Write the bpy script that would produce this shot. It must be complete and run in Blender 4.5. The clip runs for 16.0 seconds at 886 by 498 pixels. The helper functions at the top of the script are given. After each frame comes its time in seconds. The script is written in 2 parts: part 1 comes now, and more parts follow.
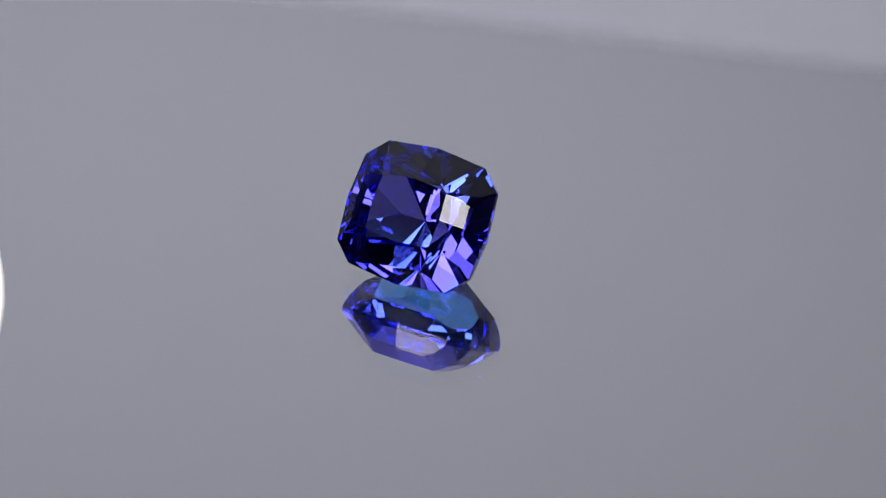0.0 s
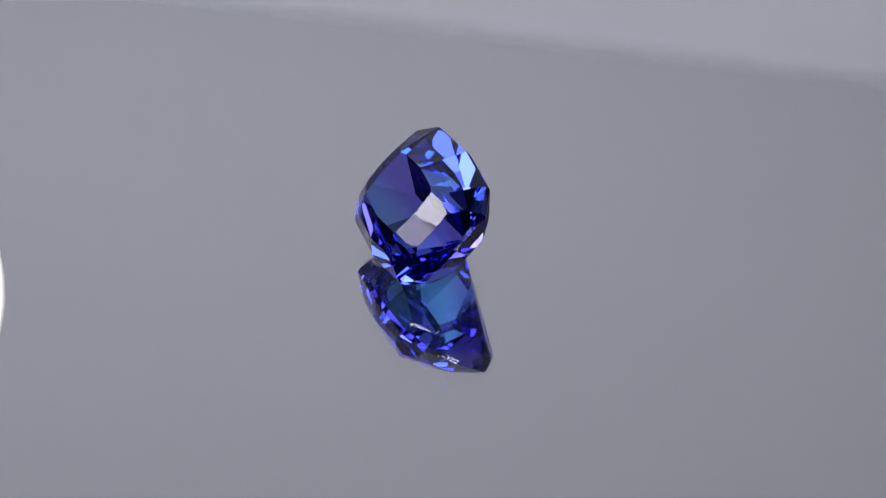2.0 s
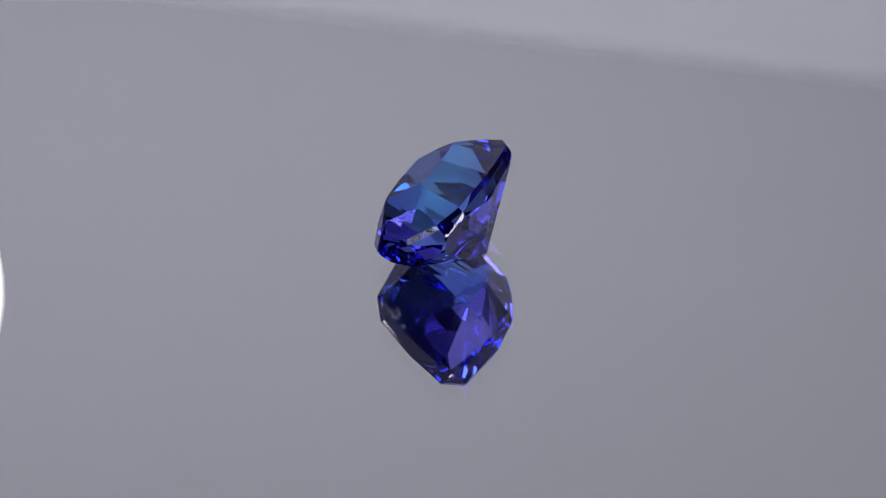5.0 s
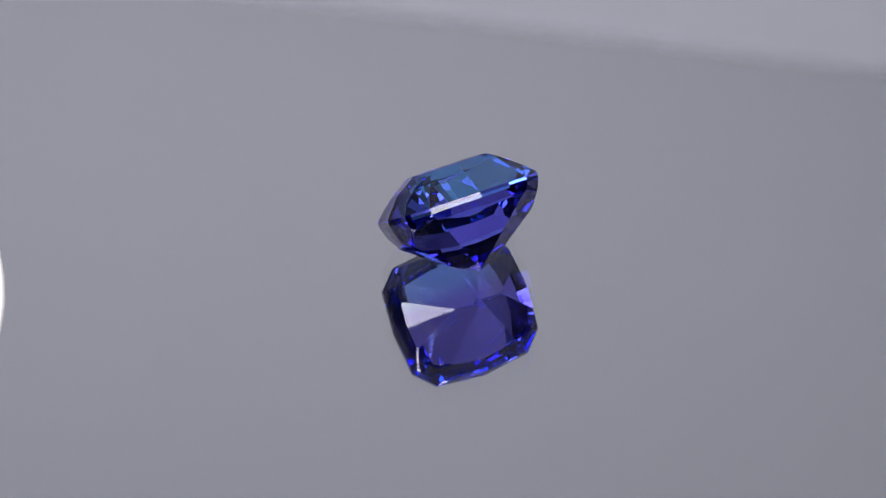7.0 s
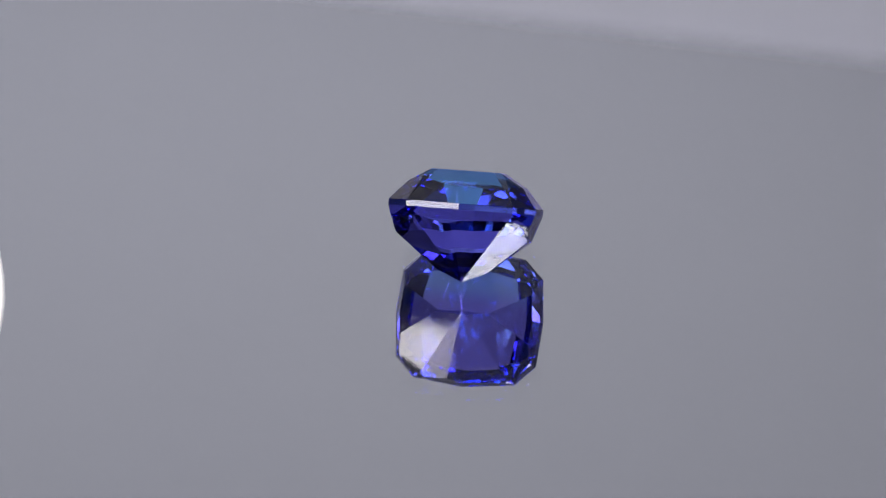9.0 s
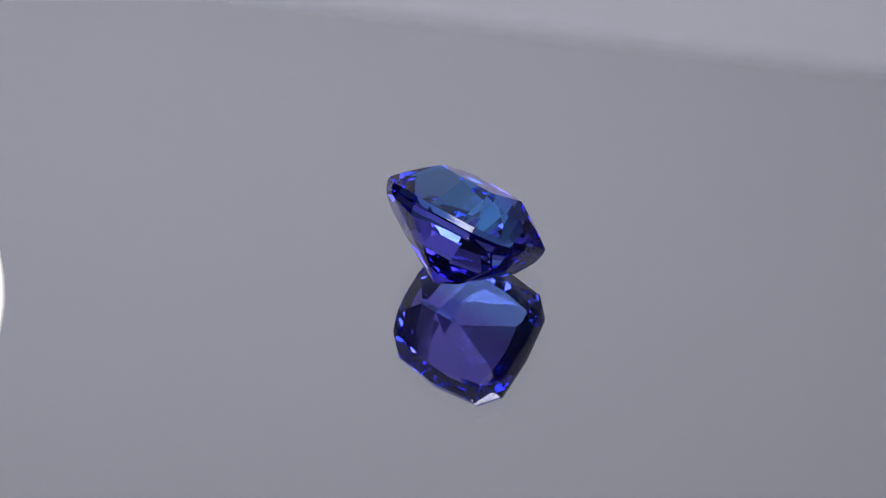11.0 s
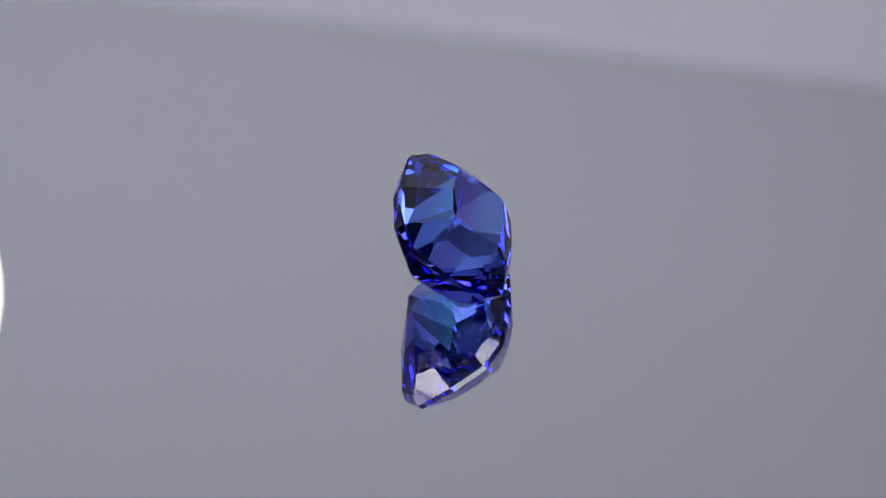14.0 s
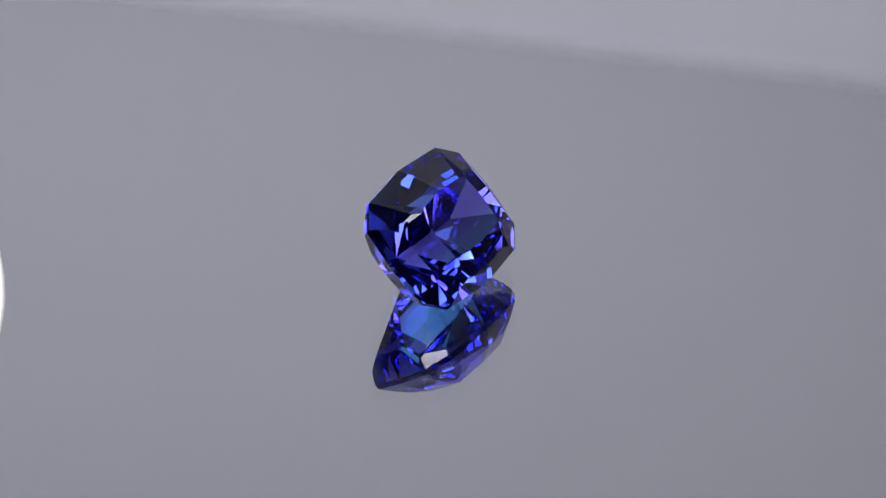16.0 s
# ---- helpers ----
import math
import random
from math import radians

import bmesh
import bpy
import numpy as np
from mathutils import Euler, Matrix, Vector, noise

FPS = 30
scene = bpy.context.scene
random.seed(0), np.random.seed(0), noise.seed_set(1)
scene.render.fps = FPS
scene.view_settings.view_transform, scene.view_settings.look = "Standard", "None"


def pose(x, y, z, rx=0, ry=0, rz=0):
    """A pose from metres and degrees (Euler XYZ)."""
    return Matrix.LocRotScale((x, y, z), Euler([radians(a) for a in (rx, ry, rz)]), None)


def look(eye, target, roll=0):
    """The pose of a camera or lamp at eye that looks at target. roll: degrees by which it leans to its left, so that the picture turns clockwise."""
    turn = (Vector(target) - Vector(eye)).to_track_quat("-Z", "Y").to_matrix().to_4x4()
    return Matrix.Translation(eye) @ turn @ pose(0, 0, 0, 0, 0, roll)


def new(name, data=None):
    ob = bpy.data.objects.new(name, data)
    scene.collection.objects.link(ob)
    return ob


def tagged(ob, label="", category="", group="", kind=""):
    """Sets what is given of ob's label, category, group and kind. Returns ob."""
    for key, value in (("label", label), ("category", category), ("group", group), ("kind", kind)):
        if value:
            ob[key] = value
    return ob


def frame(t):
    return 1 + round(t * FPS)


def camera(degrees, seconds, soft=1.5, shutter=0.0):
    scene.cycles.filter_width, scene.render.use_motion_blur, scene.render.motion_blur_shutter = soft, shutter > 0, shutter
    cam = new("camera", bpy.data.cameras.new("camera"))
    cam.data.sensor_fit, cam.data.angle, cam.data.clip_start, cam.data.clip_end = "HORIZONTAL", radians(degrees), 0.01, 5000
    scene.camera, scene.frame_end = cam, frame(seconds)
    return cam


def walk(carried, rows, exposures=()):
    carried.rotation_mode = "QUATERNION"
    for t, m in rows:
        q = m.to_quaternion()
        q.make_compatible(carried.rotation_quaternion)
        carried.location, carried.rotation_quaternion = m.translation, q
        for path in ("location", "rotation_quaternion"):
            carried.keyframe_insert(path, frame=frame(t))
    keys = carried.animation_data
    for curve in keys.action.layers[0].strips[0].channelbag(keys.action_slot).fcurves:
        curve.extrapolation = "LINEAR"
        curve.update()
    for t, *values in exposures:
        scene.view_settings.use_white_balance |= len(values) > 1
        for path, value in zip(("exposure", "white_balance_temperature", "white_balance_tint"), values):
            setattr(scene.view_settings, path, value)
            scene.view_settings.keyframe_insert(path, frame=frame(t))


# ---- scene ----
MM = 0.001

# ---- camera: stands still, looks down on the stone ----
ELEV, DIST, AIM = 0.7271, 0.16876, (-0.00006, 0.00100, 0.0)
EYE = (AIM[0], AIM[1] - DIST * math.cos(ELEV), DIST * math.sin(ELEV))
VIEW = look(EYE, AIM, -1.822)
cam = camera(18.0, 16.0, 0.9)
cam.data.dof.use_dof = True
cam.data.dof.focus_distance = DIST - 0.002
cam.data.dof.aperture_fstop = 75.0
walk(cam, [(0.0, VIEW), (16.0, VIEW)])

# ---- exposure, world ----
scene.view_settings.exposure = 0.0
scene.cycles.max_bounces = 24
scene.cycles.glossy_bounces = 20
scene.cycles.transmission_bounces = 20
world = bpy.data.worlds.new("world")
scene.world = world
world.use_nodes = True
world.node_tree.nodes["Background"].inputs[0].default_value = (0.4, 0.45, 0.55, 1)
world.node_tree.nodes["Background"].inputs[1].default_value = 0.05

ROOM_TURN = -14.0      # the room stands askew to the lens
CEIL, WALL_N, WALL_S, WALL_W, WALL_E, FLOOR = 1.70, 2.212, -2.3, -2.1, 2.1, -0.79


# ---- materials ----
def material(name):
    m = bpy.data.materials.new(name)
    m.use_nodes = True
    nt = m.node_tree
    nt.nodes.clear()
    out = nt.nodes.new("ShaderNodeOutputMaterial")
    return m, nt, out


def surface(name, colour, rough=0.6, metal=0.0, vary=0.06, scale=6.0, bump=0.05, spec=0.5):
    """Painted or plain surface with stains at two scales and fine relief."""
    m, nt, out = material(name)
    b = nt.nodes.new("ShaderNodeBsdfPrincipled")
    b.inputs["Roughness"].default_value = rough
    b.inputs["Metallic"].default_value = metal
    b.inputs["Specular IOR Level"].default_value = spec
    tc = nt.nodes.new("ShaderNodeTexCoord")
    big = nt.nodes.new("ShaderNodeTexNoise")
    big.inputs["Scale"].default_value = scale
    big.inputs["Detail"].default_value = 4
    fine = nt.nodes.new("ShaderNodeTexNoise")
    fine.inputs["Scale"].default_value = scale * 40
    mix = nt.nodes.new("ShaderNodeMix")
    mix.data_type = "RGBA"
    mix.inputs["A"].default_value = (*[c * (1 - vary) for c in colour], 1)
    mix.inputs["B"].default_value = (*[min(1, c * (1 + vary)) for c in colour], 1)
    bm = nt.nodes.new("ShaderNodeBump")
    bm.inputs["Strength"].default_value = bump
    nt.links.new(tc.outputs["Object"], big.inputs["Vector"])
    nt.links.new(tc.outputs["Object"], fine.inputs["Vector"])
    nt.links.new(big.outputs["Fac"], mix.inputs["Factor"])
    nt.links.new(mix.outputs["Result"], b.inputs["Base Color"])
    nt.links.new(fine.outputs["Fac"], bm.inputs["Height"])
    nt.links.new(bm.outputs["Normal"], b.inputs["Normal"])
    nt.links.new(b.outputs[0], out.inputs[0])
    return m


def glow(name, colour, strength):
    m, nt, out = material(name)
    e = nt.nodes.new("ShaderNodeEmission")
    e.inputs[0].default_value = (*colour, 1)
    e.inputs[1].default_value = strength
    nt.links.new(e.outputs[0], out.inputs[0])
    return m


def bulb_material():
    """A frosted cover, brightest over the light source in its middle and dimmer towards the rim."""
    m, nt, out = material("frosted_cover")
    tc = nt.nodes.new("ShaderNodeTexCoord")
    ln = nt.nodes.new("ShaderNodeVectorMath")
    ln.operation = "LENGTH"
    mr = nt.nodes.new("ShaderNodeMapRange")
    mr.interpolation_type = "SMOOTHSTEP"
    mr.inputs["From Min"].default_value = 0.0064
    mr.inputs["From Max"].default_value = 0.0077
    mr.inputs["To Min"].default_value = 3.6
    mr.inputs["To Max"].default_value = 1.6
    e = nt.nodes.new("ShaderNodeEmission")
    e.inputs[0].default_value = (1.0, 0.95, 0.92, 1)
    nt.links.new(tc.outputs["Object"], ln.inputs[0])
    nt.links.new(ln.outputs["Value"], mr.inputs["Value"])
    nt.links.new(mr.outputs["Result"], e.inputs[1])
    nt.links.new(e.outputs[0], out.inputs[0])
    return m


def gem_material(name, tint_in, tint_turn, zone=None, y0=0.0, y1=1.0):
    """Blue stone: the body colour is taken up where light passes in and out and at each turn inside.
    A zoned stone changes to a second colour across its width."""
    m, nt, out = material(name)
    fr = nt.nodes.new("ShaderNodeFresnel")
    fr.inputs[0].default_value = 1.70
    re = nt.nodes.new("ShaderNodeBsdfRefraction")
    re.inputs["Color"].default_value = (*tint_in, 1)
    if zone:
        tc = nt.nodes.new("ShaderNodeTexCoord")
        sx = nt.nodes.new("ShaderNodeSeparateXYZ")
        mr = nt.nodes.new("ShaderNodeMapRange")
        mr.interpolation_type = "SMOOTHSTEP"
        mr.inputs["From Min"].default_value = y0 * MM
        mr.inputs["From Max"].default_value = y1 * MM
        zm = nt.nodes.new("ShaderNodeMix")
        zm.data_type = "RGBA"
        zm.inputs["A"].default_value = (*tint_in, 1)
        zm.inputs["B"].default_value = (*zone, 1)
        nt.links.new(tc.outputs["Object"], sx.inputs[0])
        nt.links.new(sx.outputs["Y"], mr.inputs["Value"])
        nt.links.new(mr.outputs["Result"], zm.inputs["Factor"])
        nt.links.new(zm.outputs["Result"], re.inputs["Color"])
    re.inputs["Roughness"].default_value = 0.0
    re.inputs["IOR"].default_value = 1.70
    tint = nt.nodes.new("ShaderNodeMix")
    tint.data_type = "RGBA"
    tint.inputs["A"].default_value = (1.0, 0.98, 0.98, 1)
    tint.inputs["B"].default_value = (*tint_turn, 1)
    gl = nt.nodes.new("ShaderNodeBsdfGlossy")
    gl.inputs["Roughness"].default_value = 0.0
    mx = nt.nodes.new("ShaderNodeMixShader")
    nt.links.new(fr.outputs[0], tint.inputs["Factor"])
    nt.links.new(tint.outputs["Result"], gl.inputs["Color"])
    nt.links.new(fr.outputs[0], mx.inputs[0])
    nt.links.new(re.outputs[0], mx.inputs[1])
    nt.links.new(gl.outputs[0], mx.inputs[2])
    nt.links.new(mx.outputs[0], out.inputs[0])
    return m


def glass_material(name, colour, ior=1.52):
    m, nt, out = material(name)
    g = nt.nodes.new("ShaderNodeBsdfGlass")
    g.inputs["Color"].default_value = (*colour, 1)
    g.inputs["Roughness"].default_value = 0.0
    g.inputs["IOR"].default_value = ior
    nt.links.new(g.outputs[0], out.inputs[0])
    return m


def silver_material():
    m, nt, out = material("silvering")
    b = nt.nodes.new("ShaderNodeBsdfPrincipled")
    b.inputs["Base Color"].default_value = (0.90, 0.90, 0.92, 1)
    b.inputs["Metallic"].default_value = 1.0
    b.inputs["Roughness"].default_value = 0.0
    nt.links.new(b.outputs[0], out.inputs[0])
    return m


GEM = dict(
    table=gem_material("gem_table", (0.60, 0.57, 1.0), (0.57, 0.54, 0.89)),
    crown=gem_material("gem_crown", (0.29, 0.57, 0.93), (0.57, 0.54, 0.89), (0.38, 0.37, 0.93), -2.6, -0.4),
    girdle=gem_material("gem_girdle", (0.34, 0.40, 0.88), (0.57, 0.54, 0.88)),
    pavilion=gem_material("gem_pavilion", (0.37, 0.35, 0.83), (0.57, 0.54, 0.89), (0.38, 0.68, 0.98), 0.3, 2.0))
PLATE_GLASS = glass_material("mirror_glass", (0.985, 0.99, 0.99))
SILVER = silver_material()
WALL = surface("wall_paint", (0.86, 0.855, 0.93), 0.85, vary=0.03, scale=1.2)
# black for unseen surfaces, added to give the stone its dark facets
WALL_DARK = surface("dark_surround", (0.035, 0.035, 0.045), 0.95, vary=0.2, scale=3)
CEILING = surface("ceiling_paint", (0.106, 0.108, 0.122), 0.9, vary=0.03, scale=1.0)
# ceiling again, paler: colour makes up for light that falls off here
CEILING_LIFTED = surface("ceiling_light_lift", (0.26, 0.264, 0.285), 0.9, vary=0.03, scale=1.0)
CLOTH = surface("grey_cloth", (0.19, 0.187, 0.20), 0.95, vary=0.06, scale=3)
WOOD = surface("table_laminate", (0.35, 0.34, 0.34), 0.5, vary=0.08, scale=8)
WALL_GREY = surface("grey_wall_paint", (0.09, 0.09, 0.105), 0.9, vary=0.05, scale=1.5)
CARPET = surface("floor_covering", (0.10, 0.10, 0.11), 0.9, vary=0.15, scale=5)
BLACK = surface("black_plastic", (0.02, 0.02, 0.02), 0.4, vary=0.1, scale=30)
WHITE = surface("white_plastic", (0.75, 0.75, 0.74), 0.35, vary=0.03, scale=30)
METAL = surface("brushed_metal", (0.6, 0.6, 0.6), 0.3, 1.0, vary=0.06, scale=60)
PANEL_GLOW = glow("lamp_diffuser", (1.0, 0.97, 0.95), 8.5)
TOP_GLOW = glow("overhead_diffuser", (0.95, 0.97, 1.0), 6.8)
BAR_GLOW = glow("bar_diffuser", (1.0, 0.96, 0.96), 16.0)
BULB_GLOW = bulb_material()


# ---- helpers ----
def part(name, bm, mat, parent=None, label="", smooth=False):
    me = bpy.data.meshes.new(name)
    bm.to_mesh(me)
    bm.free()
    me.materials.append(mat)
    for f in me.polygons:
        f.use_smooth = smooth
    ob = new(name, me)
    ob.parent = parent
    if label:
        tagged(ob, label)
    return ob


def box(x0, y0, z0, x1, y1, z1, bevel=0.0):
    bm = bmesh.new()
    bmesh.ops.create_cube(bm, size=1)
    for v in bm.verts:
        v.co = ((x0 + x1) / 2 + v.co.x * (x1 - x0), (y0 + y1) / 2 + v.co.y * (y1 - y0), (z0 + z1) / 2 + v.co.z * (z1 - z0))
    if bevel:
        bmesh.ops.bevel(bm, geom=bm.edges[:], offset=bevel, segments=2, affect="EDGES", profile=0.5)
    return bm


def lathe(profile, steps=96):
    """A turned body from (radius, height) pairs."""
    bm = bmesh.new()
    rings = []
    for r, z in profile:
        if r == 0:
            rings.append([bm.verts.new((0, 0, z))])
        else:
            rings.append([bm.verts.new((r * math.cos(2 * math.pi * i / steps), r * math.sin(2 * math.pi * i / steps), z)) for i in range(steps)])
    for a, b in zip(rings, rings[1:]):
        for i in range(steps):
            j = (i + 1) % steps
            if len(a) == 1 and len(b) == 1:
                continue
            if len(a) == 1:
                bm.faces.new((a[0], b[i], b[j]))
            elif len(b) == 1:
                bm.faces.new((a[i], a[j], b[0]))
            else:
                bm.faces.new((a[i], a[j], b[j], b[i]))
    return bm


# ---- the room ----
def build_room():
    turn = pose(0, 0, 0, 0, 0, ROOM_TURN)
    t = 0.12
    walls = {
        "floor": (box(WALL_W, WALL_S, FLOOR - t, WALL_E, WALL_N, FLOOR), CARPET, "dark grey carpeted floor of the studio", "floor"),
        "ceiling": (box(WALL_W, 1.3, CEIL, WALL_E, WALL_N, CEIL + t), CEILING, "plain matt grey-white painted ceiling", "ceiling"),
        # evens out the ceiling's brightness by colour, not by a lamp
        "ceiling_middle": (box(WALL_W, 0.1, CEIL, WALL_E, 1.3, CEIL + t), CEILING_LIFTED, "ceiling over the table, colour lifted in place of light", "ceiling"),
        "ceiling_rear": (box(WALL_W, WALL_S, CEIL, WALL_E, 0.1, CEIL + t), WALL_DARK, "unseen rear ceiling, made black to darken the stone", "ceiling"),
        "wall_north": (box(WALL_W - t, WALL_N, FLOOR - t, WALL_E + t, WALL_N + t, CEIL + t), WALL, "plain pale lilac-grey painted wall", "wall"),
        "wall_south": (box(WALL_W - t, WALL_S - t, FLOOR - t, WALL_E + t, WALL_S, CEIL + t), WALL_DARK, "unseen wall, made black to darken the stone", "wall"),
        "wall_west": (box(WALL_W - t, WALL_S, FLOOR - t, WALL_W, WALL_N, CEIL + t), WALL_GREY, "plain mid-grey painted wall", "wall"),
        "wall_east": (box(WALL_E, WALL_S, FLOOR - t, WALL_E + t, WALL_N, CEIL + t), WALL_GREY, "plain mid-grey painted wall", "wall"),
    }
    # unseen cloth, added so the stone finds a darker low wall
    walls["shade_cloth"] = (box(WALL_W, WALL_N - 0.012, FLOOR, WALL_E, WALL_N - 0.002, 1.08), CLOTH, "unseen grey cloth added to darken the lower wall", "cloth")
    for name, (bm, mat, label, cat) in walls.items():
        ob = part(name, bm, mat)
        ob.matrix_basis = turn
        tagged(ob, label, cat, kind="structure")


# ---- lamps ----
def strip_lamp(az, el, roll, dist, w, h, mat, label, group):
    """A flat softbox that faces the stone, az degrees from the far side, el degrees up."""
    a, e = radians(az), radians(el)
    at = Vector((math.sin(a) * math.cos(e), math.cos(a) * math.cos(e), math.sin(e))) * dist
    lamp = new("softbox_lamp")
    lamp.matrix_basis = look(at, (0, 0, 0.004), roll)
    tagged(lamp, label, "studio lamp", group)
    part("diffuser", box(-w / 2, -h / 2, -0.002, w / 2, h / 2, 0.002), mat, lamp, "glowing white diffuser")
    part("housing", box(-w / 2 - 0.008, -h / 2 - 0.008, 0.0025, w / 2 + 0.008, h / 2 + 0.008, 0.05, 0.006), BLACK, lamp)
    back = lamp.matrix_basis @ Vector((0, 0, 0.045))
    pole = part("pole", lathe([(0, 0), (0.006, 0), (0.006, CEIL - back.z), (0, CEIL - back.z)], 16), METAL, lamp)
    pole.matrix_basis = lamp.matrix_basis.inverted() @ Matrix.Translation(back)
    return lamp


def fill_trough(x, y, length, watts):
    """An added, unseen long open trough on the floor: fill light for wall and ceiling from below."""
    turn = pose(0, 0, 0, 0, 0, ROOM_TURN)
    lamp = new("fill_light_trough")
    lamp.matrix_basis = turn @ pose(x, y, FLOOR)
    tagged(lamp, "added unseen floor trough, fill light for wall and ceiling", "floor lamp")
    h = 0.14
    part("base", box(-length / 2, -0.12, 0, length / 2, 0.12, 0.02, 0.003), BLACK, lamp)
    for s in (-1, 1):
        part("side_panel", box(-length / 2, s * 0.11 - 0.008, 0.021, length / 2, s * 0.11 + 0.008, h, 0.002), BLACK, lamp)
        part("end_panel", box(s * (length / 2 - 0.008) - 0.006, -0.1, 0.021, s * (length / 2 - 0.008) + 0.006, 0.1, h, 0.002), BLACK, lamp)
    data = bpy.data.lights.new("trough_light", "AREA")
    data.shape, data.size, data.size_y, data.energy = "RECTANGLE", length - 0.08, 0.18, watts
    data.color = (1.0, 0.985, 1.02)
    data.spread = radians(120)
    light = new("trough_light", data)
    light.matrix_basis = turn @ pose(x, y, FLOOR + 0.06, 180, 0, 0)


def build_lamps():
    side = "lit rectangular softbox lamp with a black housing"
    over = "unseen lit overhead softbox lamp with a black housing"
    strip_lamp(137, 41.7, -8, 0.62, 0.38, 0.088, PANEL_GLOW, side, "softbox lamps")
    strip_lamp(-137, 37, 13, 0.62, 0.38, 0.125, PANEL_GLOW, side, "softbox lamps")
    strip_lamp(152, 68.6, 0, 0.70, 0.085, 0.06, TOP_GLOW, over, "softbox lamps")
    strip_lamp(-152, 69.8, 0, 0.70, 0.20, 0.03, TOP_GLOW, over, "softbox lamps")
    strip_lamp(169.5, 58.2, 0, 0.70, 0.10, 0.06, TOP_GLOW, over, "softbox lamps")
    strip_lamp(-132.5, 25.0, 4, 0.60, 0.31, 0.085, PANEL_GLOW, "small low softbox lamp lit beside the table", "softbox lamps")
    # the next four are added out of view for more flashes inside the stone
    strip_lamp(-174, 37, 0, 0.66, 0.13, 0.07, TOP_GLOW, "small softbox lamp added unseen behind the lens for sparkle", "softbox lamps")
    strip_lamp(164, 35, 0, 0.66, 0.05, 0.05, TOP_GLOW, "small softbox lamp added unseen behind the lens for sparkle", "softbox lamps")
    strip_lamp(-147, 46.5, 0, 0.66, 0.13, 0.05, TOP_GLOW, over, "softbox lamps")
    strip_lamp(178, 70.5, 0, 0.66, 0.14, 0.06, TOP_GLOW, over, "softbox lamps")
    # unseen bar, added as a small strong source of sparkle
    bar = "narrow bright bar lamp added unseen for sparkle"
    strip_lamp(168, 62.0, 0, 0.66, 0.30, 0.020, BAR_GLOW, bar, "softbox lamps")
    # added fill: one for the backdrop, one to lift the ceiling's right
    fill_trough(-0.9, 1.94, 2.0, 71.5)
    fill_trough(1.45, 1.0, 1.0, 12.0)


def build_bulb():
    """Small round frosted lamp beside the platter, facing the lens."""
    s = math.tan(radians(9.0)) / 784
    way = (VIEW.to_3x3() @ Vector(((-293 - 784) * s, (441 - 518) * s, -1)))
    d = 0.125
    lamp = new("spot_lamp")
    lamp.matrix_basis = Matrix.Translation(Vector(EYE) + way * d) @ VIEW.to_3x3().to_4x4()
    tagged(lamp, "small round lit frosted white lamp on a stem", "lamp")
    r = 296 * s * d
    prof = [(r * math.sin(math.pi * i / 32), -0.4 * r * math.cos(math.pi * i / 32)) for i in range(33)]
    prof[0], prof[-1] = (0, -0.4 * r), (0, 0.4 * r)
    part("diffuser", lathe(prof, 96), BULB_GLOW, lamp, "glowing frosted round cover", True)
    neck = part("neck", lathe([(0, r * 0.95), (0.0035, r * 0.95), (0.0035, r + 0.012), (0.0025, r + 0.016), (0, r + 0.016)], 32), METAL, lamp)
    neck.matrix_basis = pose(0, 0, 0, 0, -90, 0)
    arm = part("arm", lathe([(0, r + 0.016), (0.002, r + 0.016), (0.002, r + 0.25), (0, r + 0.25)], 16), BLACK, lamp)
    arm.matrix_basis = pose(0, 0, 0, 0, -90, 0)


# ---- table and turntable ----
PLATE_R, PLATE_T = 0.085, 0.0015


def build_table():
    table = new("table")
    table.matrix_basis = pose(0, 0.1, 0, 0, 0, ROOM_TURN)
    tagged(table, "plain grey laminate table under the turntable", "table")
    top = -0.030
    part("tabletop", box(-0.6, -0.4, top - 0.03, 0.6, 0.4, top, 0.003), WOOD, table)
    for sx in (-1, 1):
        for sy in (-1, 1):
            part("leg", box(sx * 0.55 - 0.02, sy * 0.35 - 0.02, FLOOR, sx * 0.55 + 0.02, sy * 0.35 + 0.02, top - 0.03, 0.003), METAL, table)
    base = new("turntable_base")
    base.matrix_basis = pose(0, 0, top)
    tagged(base, "round white plastic turntable base on the table", "turntable")
    h = 0.030 - PLATE_T - 0.0045
    part("drum", lathe([(0, 0), (0.060, 0), (0.062, 0.002), (0.062, h - 0.006), (0.060, h - 0.004), (0, h - 0.004)]), WHITE, base)
    part("spindle", lathe([(0, h - 0.004), (0.012, h - 0.004), (0.012, h), (0, h)], 48), METAL, base)


def build_platter():
    plate = new("mirror_platter")
    tagged(plate, "round glass mirror platter turning on its base", "mirror")
    r, t = PLATE_R, PLATE_T
    part("glass", lathe([(0, 0), (r - 0.0004, 0), (r, -0.0004), (r, -t)], 192), PLATE_GLASS, plate, "clear front glass")
    part("silvering", lathe([(r, -t), (0, -t)], 192), SILVER, plate, "bright silvered back")
    part("carrier", lathe([(0, -t - 0.0002), (r - 0.001, -t - 0.0002), (r - 0.001, -t - 0.004), (0, -t - 0.004)], 96), BLACK, plate, "black backing plate")
    return plate


# ---- the gemstone ----
CUT = dict(W=4.55, L=4.20, Lm=4.24, co=4.9516, bow=.115, bow_end=.085, g=.3532, hc=2.1396, a1=.8498, a2=.5381, a1c=.7096, a2c=.53, asy=.715,
           ta=2.1863, tb=1.9227, td=2.9, hp=4.4399, p1=1.29, p1c=1.25)
# the pavilion: fans of mains from the point to each long side (slope over the side, slope along it), and end facets that start out from the keel
FAN = ((.860, .090), (.813, .280), (.697, .440))
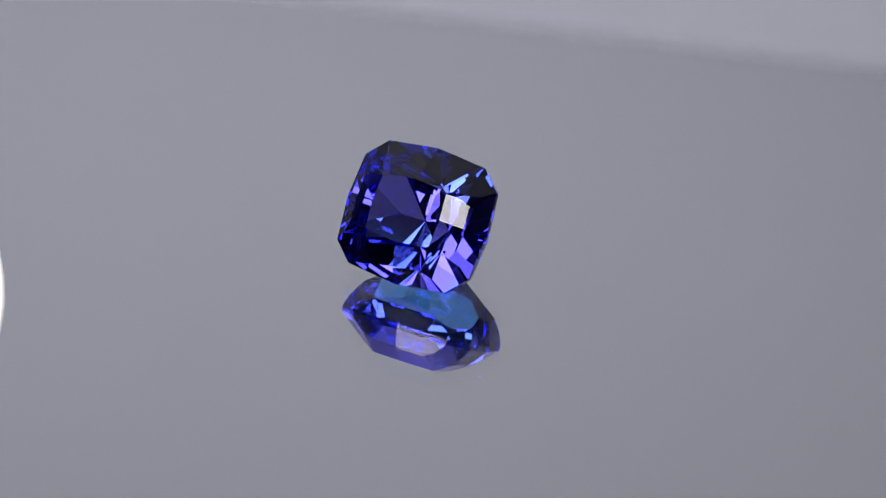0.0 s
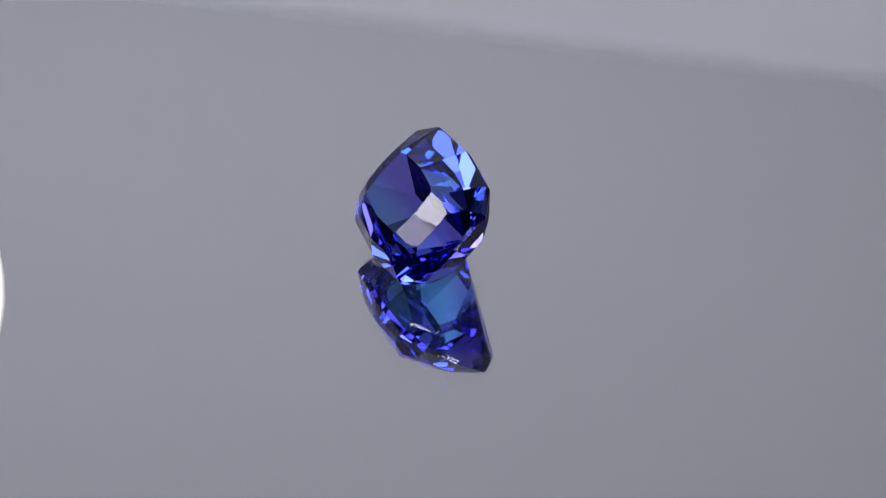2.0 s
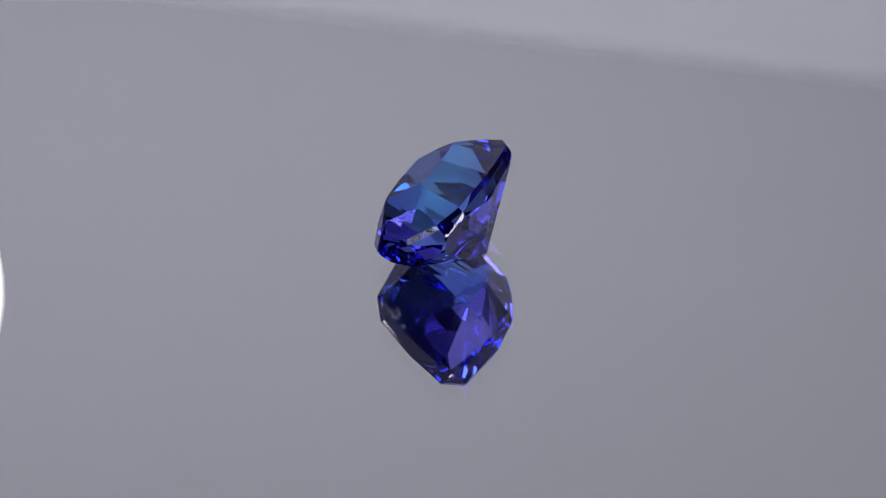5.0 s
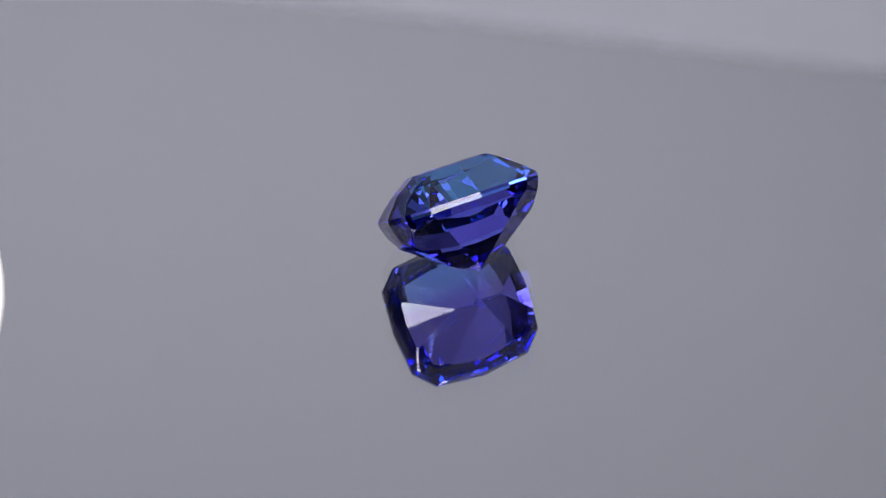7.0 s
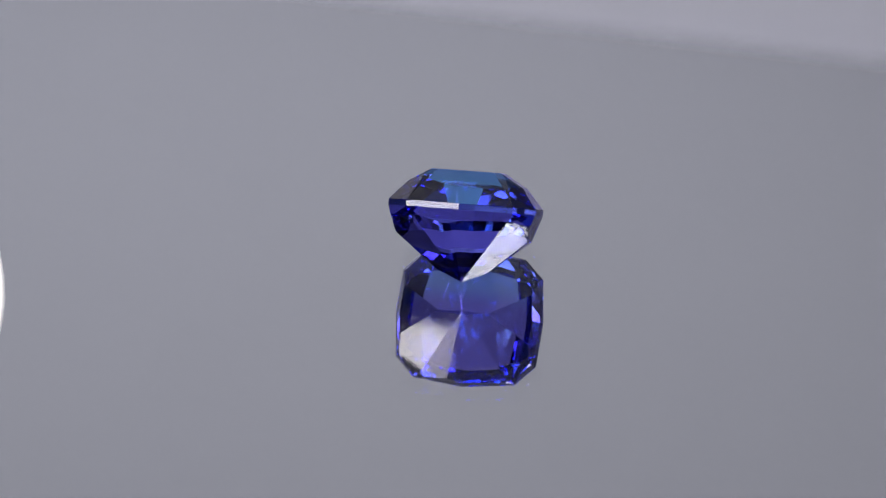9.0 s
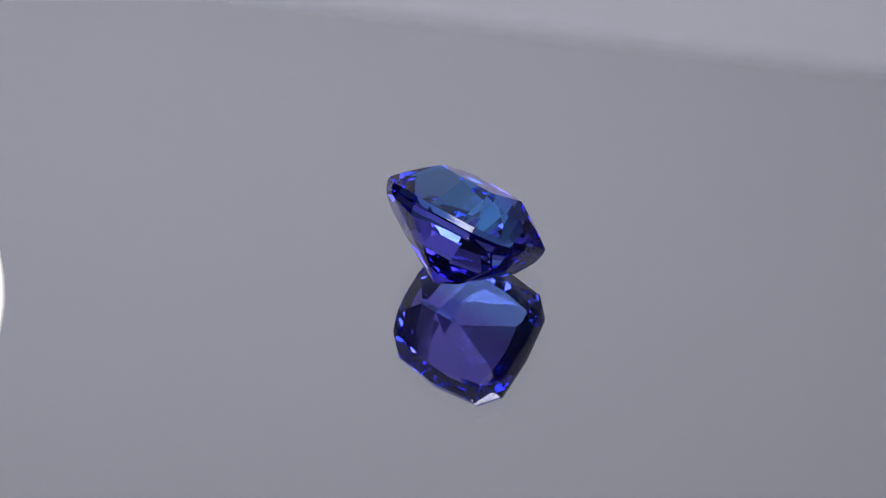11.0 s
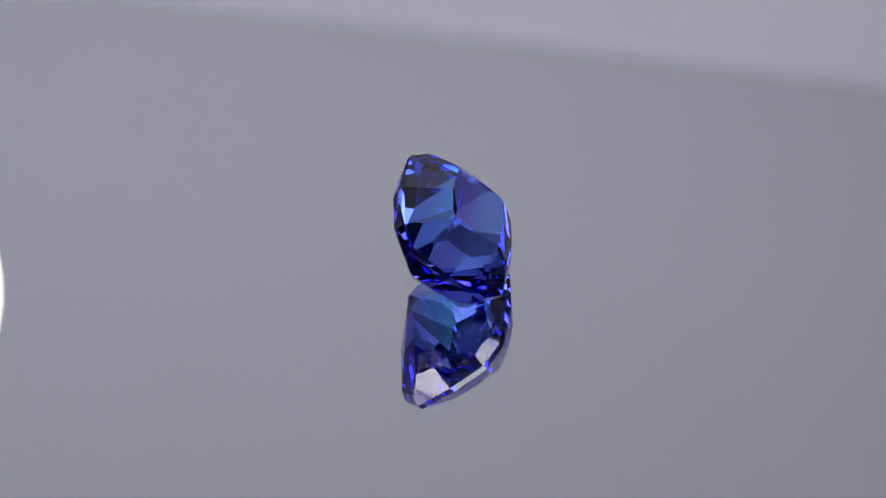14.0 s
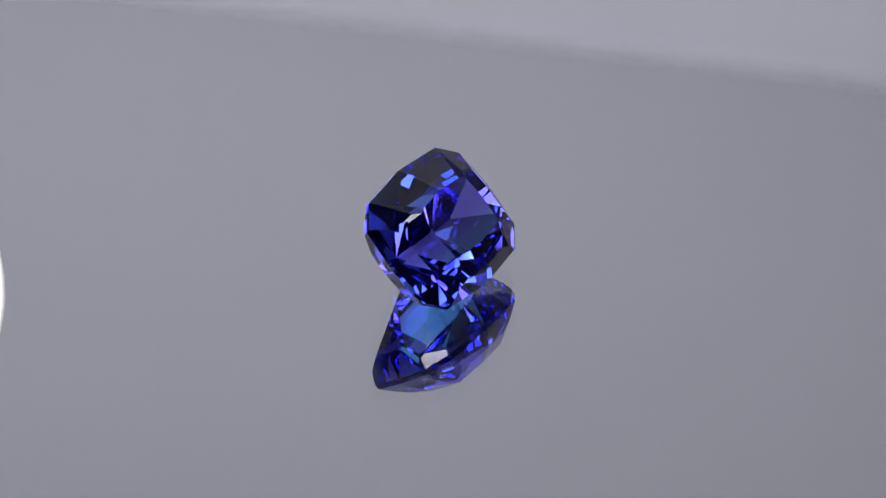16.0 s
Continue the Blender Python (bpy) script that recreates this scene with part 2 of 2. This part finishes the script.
FAN_SKEW = ((.890, .150), (.680, .430))
FAN_FAR = ((.743, .078), (.720, .260), (.660, .420))
END = dict(slope=.689, r=3.71, z=-1.98, off=.05)
TILT, LEAN, SPIN = 0.7214, 0.0669, -0.0759
OFF_X, OFF_Y = 1.3052, 0.6535


def cut_planes():
    """The planes of the cut: (kind, normal, distance) in millimetres, table up."""
    c, p, made = CUT, END, []

    def add(kind, az, slope, r, z, up):
        n = Vector((math.sin(slope) * math.cos(az), math.sin(slope) * math.sin(az), up * math.cos(slope)))
        made.append((kind, n, n.dot(Vector((r * math.cos(az), r * math.sin(az), z)))))

    add("table", 0, 0, 0, c["hc"], 1)
    for q in range(4):
        a = q * math.pi / 2
        half = (c["W"], c["L"], c["W"], c["Lm"])[q]
        tab = (c["ta"], c["tb"])[q % 2]
        for s in (1, -1):
            bow = c["bow"] if q % 2 else c["bow_end"]
            az, k = a + s * bow, math.cos(bow)
            add("girdle", az, math.pi / 2, half * k, 0, 1)
            if q == 3:
                add("crown", az, c["asy"], half * k, c["g"] / 2, 1)
            else:
                add("crown", az, c["a1"] + (.058 if q == 1 else 0), half * k, c["g"] / 2, 1)
                add("crown", az, c["a2"], tab * k, c["hc"], 1)
            add("pavilion", az, c["p1"] - (.05 if q == 0 else 0), half * k, -c["g"] / 2, -1)
            if q % 2:
                for over, along in (FAN_FAR if q == 1 else FAN_SKEW if s == 1 else FAN):
                    add("pavilion", a + s * math.atan2(along, over), math.atan(math.hypot(over, along)), 0, -c["hp"], -1)
            else:
                add("pavilion", a + s * p["off"], p["slope"], p["r"] * math.cos(p["off"]), p["z"], -1)
        az = a + math.pi / 4
        add("girdle", az, math.pi / 2, c["co"], 0, 1)
        add("crown", az, c["a1c"], c["co"], c["g"] / 2, 1)
        add("crown", az, c["a2c"], c["td"], c["hc"], 1)
        add("pavilion", az, c["p1c"], c["co"], -c["g"] / 2, -1)
    return made


def corners(planes):
    """The corner points of the body that the planes bound."""
    N = np.array([p[1] for p in planes])
    d = np.array([p[2] for p in planes])
    n = len(planes)
    tri = np.array([(i, j, k) for i in range(n) for j in range(i + 1, n) for k in range(j + 1, n)])
    A = N[tri]
    ok = np.abs(np.linalg.det(A)) > 1e-4
    X = np.linalg.solve(A[ok], d[tri[ok]][..., None])[..., 0]
    V = np.unique(X[(X @ N.T <= d + 1e-6).all(1)].round(4), axis=0)
    keep = []
    for v in V:
        if all(np.linalg.norm(v - w) > 2e-3 for w in keep):
            keep.append(v)
    return np.array(keep)


# small kite and break facets cut last: kind, turn from the side, slope, up or down, depth of the cut in millimetres
LAST_CUTS = [("crown", 0.40, 0.66, 1, 0.07), ("crown", 0.62, 0.62, 1, 0.04), ("pavilion", 0.26, 1.08, -1, 0.04), ("pavilion", 0.68, 1.02, -1, 0.05), ("pavilion", 0.52, 0.95, -1, 0.05)]


def cut_facets():
    """Each facet's corners, in order, from the planes that bound the stone."""
    planes = cut_planes()
    V = corners(planes)
    for kind, turn, slope, up, deep in LAST_CUTS:
        for q in range(4):
            for s in (1, -1):
                az = q * math.pi / 2 + s * turn
                n = Vector((math.sin(slope) * math.cos(az), math.sin(slope) * math.sin(az), up * math.cos(slope)))
                planes.append((kind, n, float((V @ np.array(n)).max()) - deep))
    V = corners(planes)
    facets = []
    for (kind, nrm, dist) in planes:
        on = V[np.abs(V @ np.array(nrm) - dist) < 3e-3]
        if len(on) < 3:
            continue
        c = on.mean(0)
        u = Vector(on[0] - c).normalized()
        w = nrm.cross(u)
        ang = [math.atan2(Vector(v - c).dot(w), Vector(v - c).dot(u)) for v in on]
        facets.append((kind, [Vector(on[i]) for i in np.argsort(ang)]))
    return V, facets


def build_gem():
    V, facets = cut_facets()
    gem = new("gemstone")
    tagged(gem, "blue violet cushion-cut faceted gemstone tipped on its pavilion on the mirror", "gemstone")
    labels = dict(table="flat polished table facet", crown="faceted crown round the table", girdle="thin polished girdle", pavilion="pointed faceted underside")
    for kind in ("table", "crown", "girdle", "pavilion"):
        bm = bmesh.new()
        for k, pts in facets:
            if k == kind:
                bm.faces.new([bm.verts.new(p * MM) for p in pts])
        bmesh.ops.remove_doubles(bm, verts=bm.verts[:], dist=1e-6)
        part(kind, bm, GEM[kind], gem, labels[kind])
    lie = Euler((-TILT, 0, 0)).to_matrix() @ Euler((0, LEAN, 0)).to_matrix() @ Euler((0, 0, SPIN)).to_matrix()
    low = min((lie @ Vector(v)).z for v in V)
    return gem, lie.to_4x4(), low


# ---- what moves ----
PERIOD, START, WOB_S, WOB_C = 20.6705, 4.2759, -0.0262, 0.0613


def heading(t):
    a = 2 * math.pi * t / PERIOD
    return START - a + WOB_S * math.sin(a) + WOB_C * math.cos(a) - math.pi / 2


# the platter runs a little out of true: seconds, nod in milliradians
NOD = [(0, -1.3), (1, -0.2), (2, 0.8), (3, 1.7), (4, 1.8), (5.2, 0.8), (6.3, -0.6), (8, -1.3), (9, -2.4), (10.2, -1.6), (11.3, -0.3),
       (12.5, 0.9), (14, 2.0), (15, 2.4), (16, 1.8)]


# small slips of the stone on the glass: seconds, turn in milliradians, shift in hundredths of a millimetre
SLIP = [(0, 0, -7, -12), (1.5, -45, -8, -3), (3, 10, -3, 0), (4, 12, 4, -2), (6.5, 15, 11, -6), (9, 35, 9, -13), (10.2, 45, 1, -8), (11.5, 50, -10, -2),
        (12.5, 10, -3, 6), (13.5, -20, 4, 6), (14.5, -18, 4, 7), (16, -20, 5, 12)]


def slip(t):
    a, x, y = [float(np.interp(t, [s[0] for s in SLIP], [s[k] for s in SLIP])) for k in (1, 2, 3)]
    return Matrix.Translation((x * 1e-5, y * 1e-5, 0)) @ Matrix.Rotation(a / 1000, 4, "Z")


def nod(t):
    return float(np.interp(t, [n[0] for n in NOD], [n[1] for n in NOD])) / 1000


def motions():
    rows_gem, rows_plate = [], []
    for i in range(33):
        t = i / 2
        turn = Matrix.Rotation(heading(t), 4, "Z")
        rows_gem.append((t, slip(t) @ turn @ Matrix.Translation((OFF_X * MM, OFF_Y * MM, -LOW * MM + 0.00001)) @ LIE))
        rows_plate.append((t, Matrix.Rotation(-nod(t), 4, "X") @ turn))
    walk(gem, rows_gem)
    walk(platter, rows_plate)


build_room()
build_lamps()
build_bulb()
build_table()
platter = build_platter()
gem, LIE, LOW = build_gem()
motions()
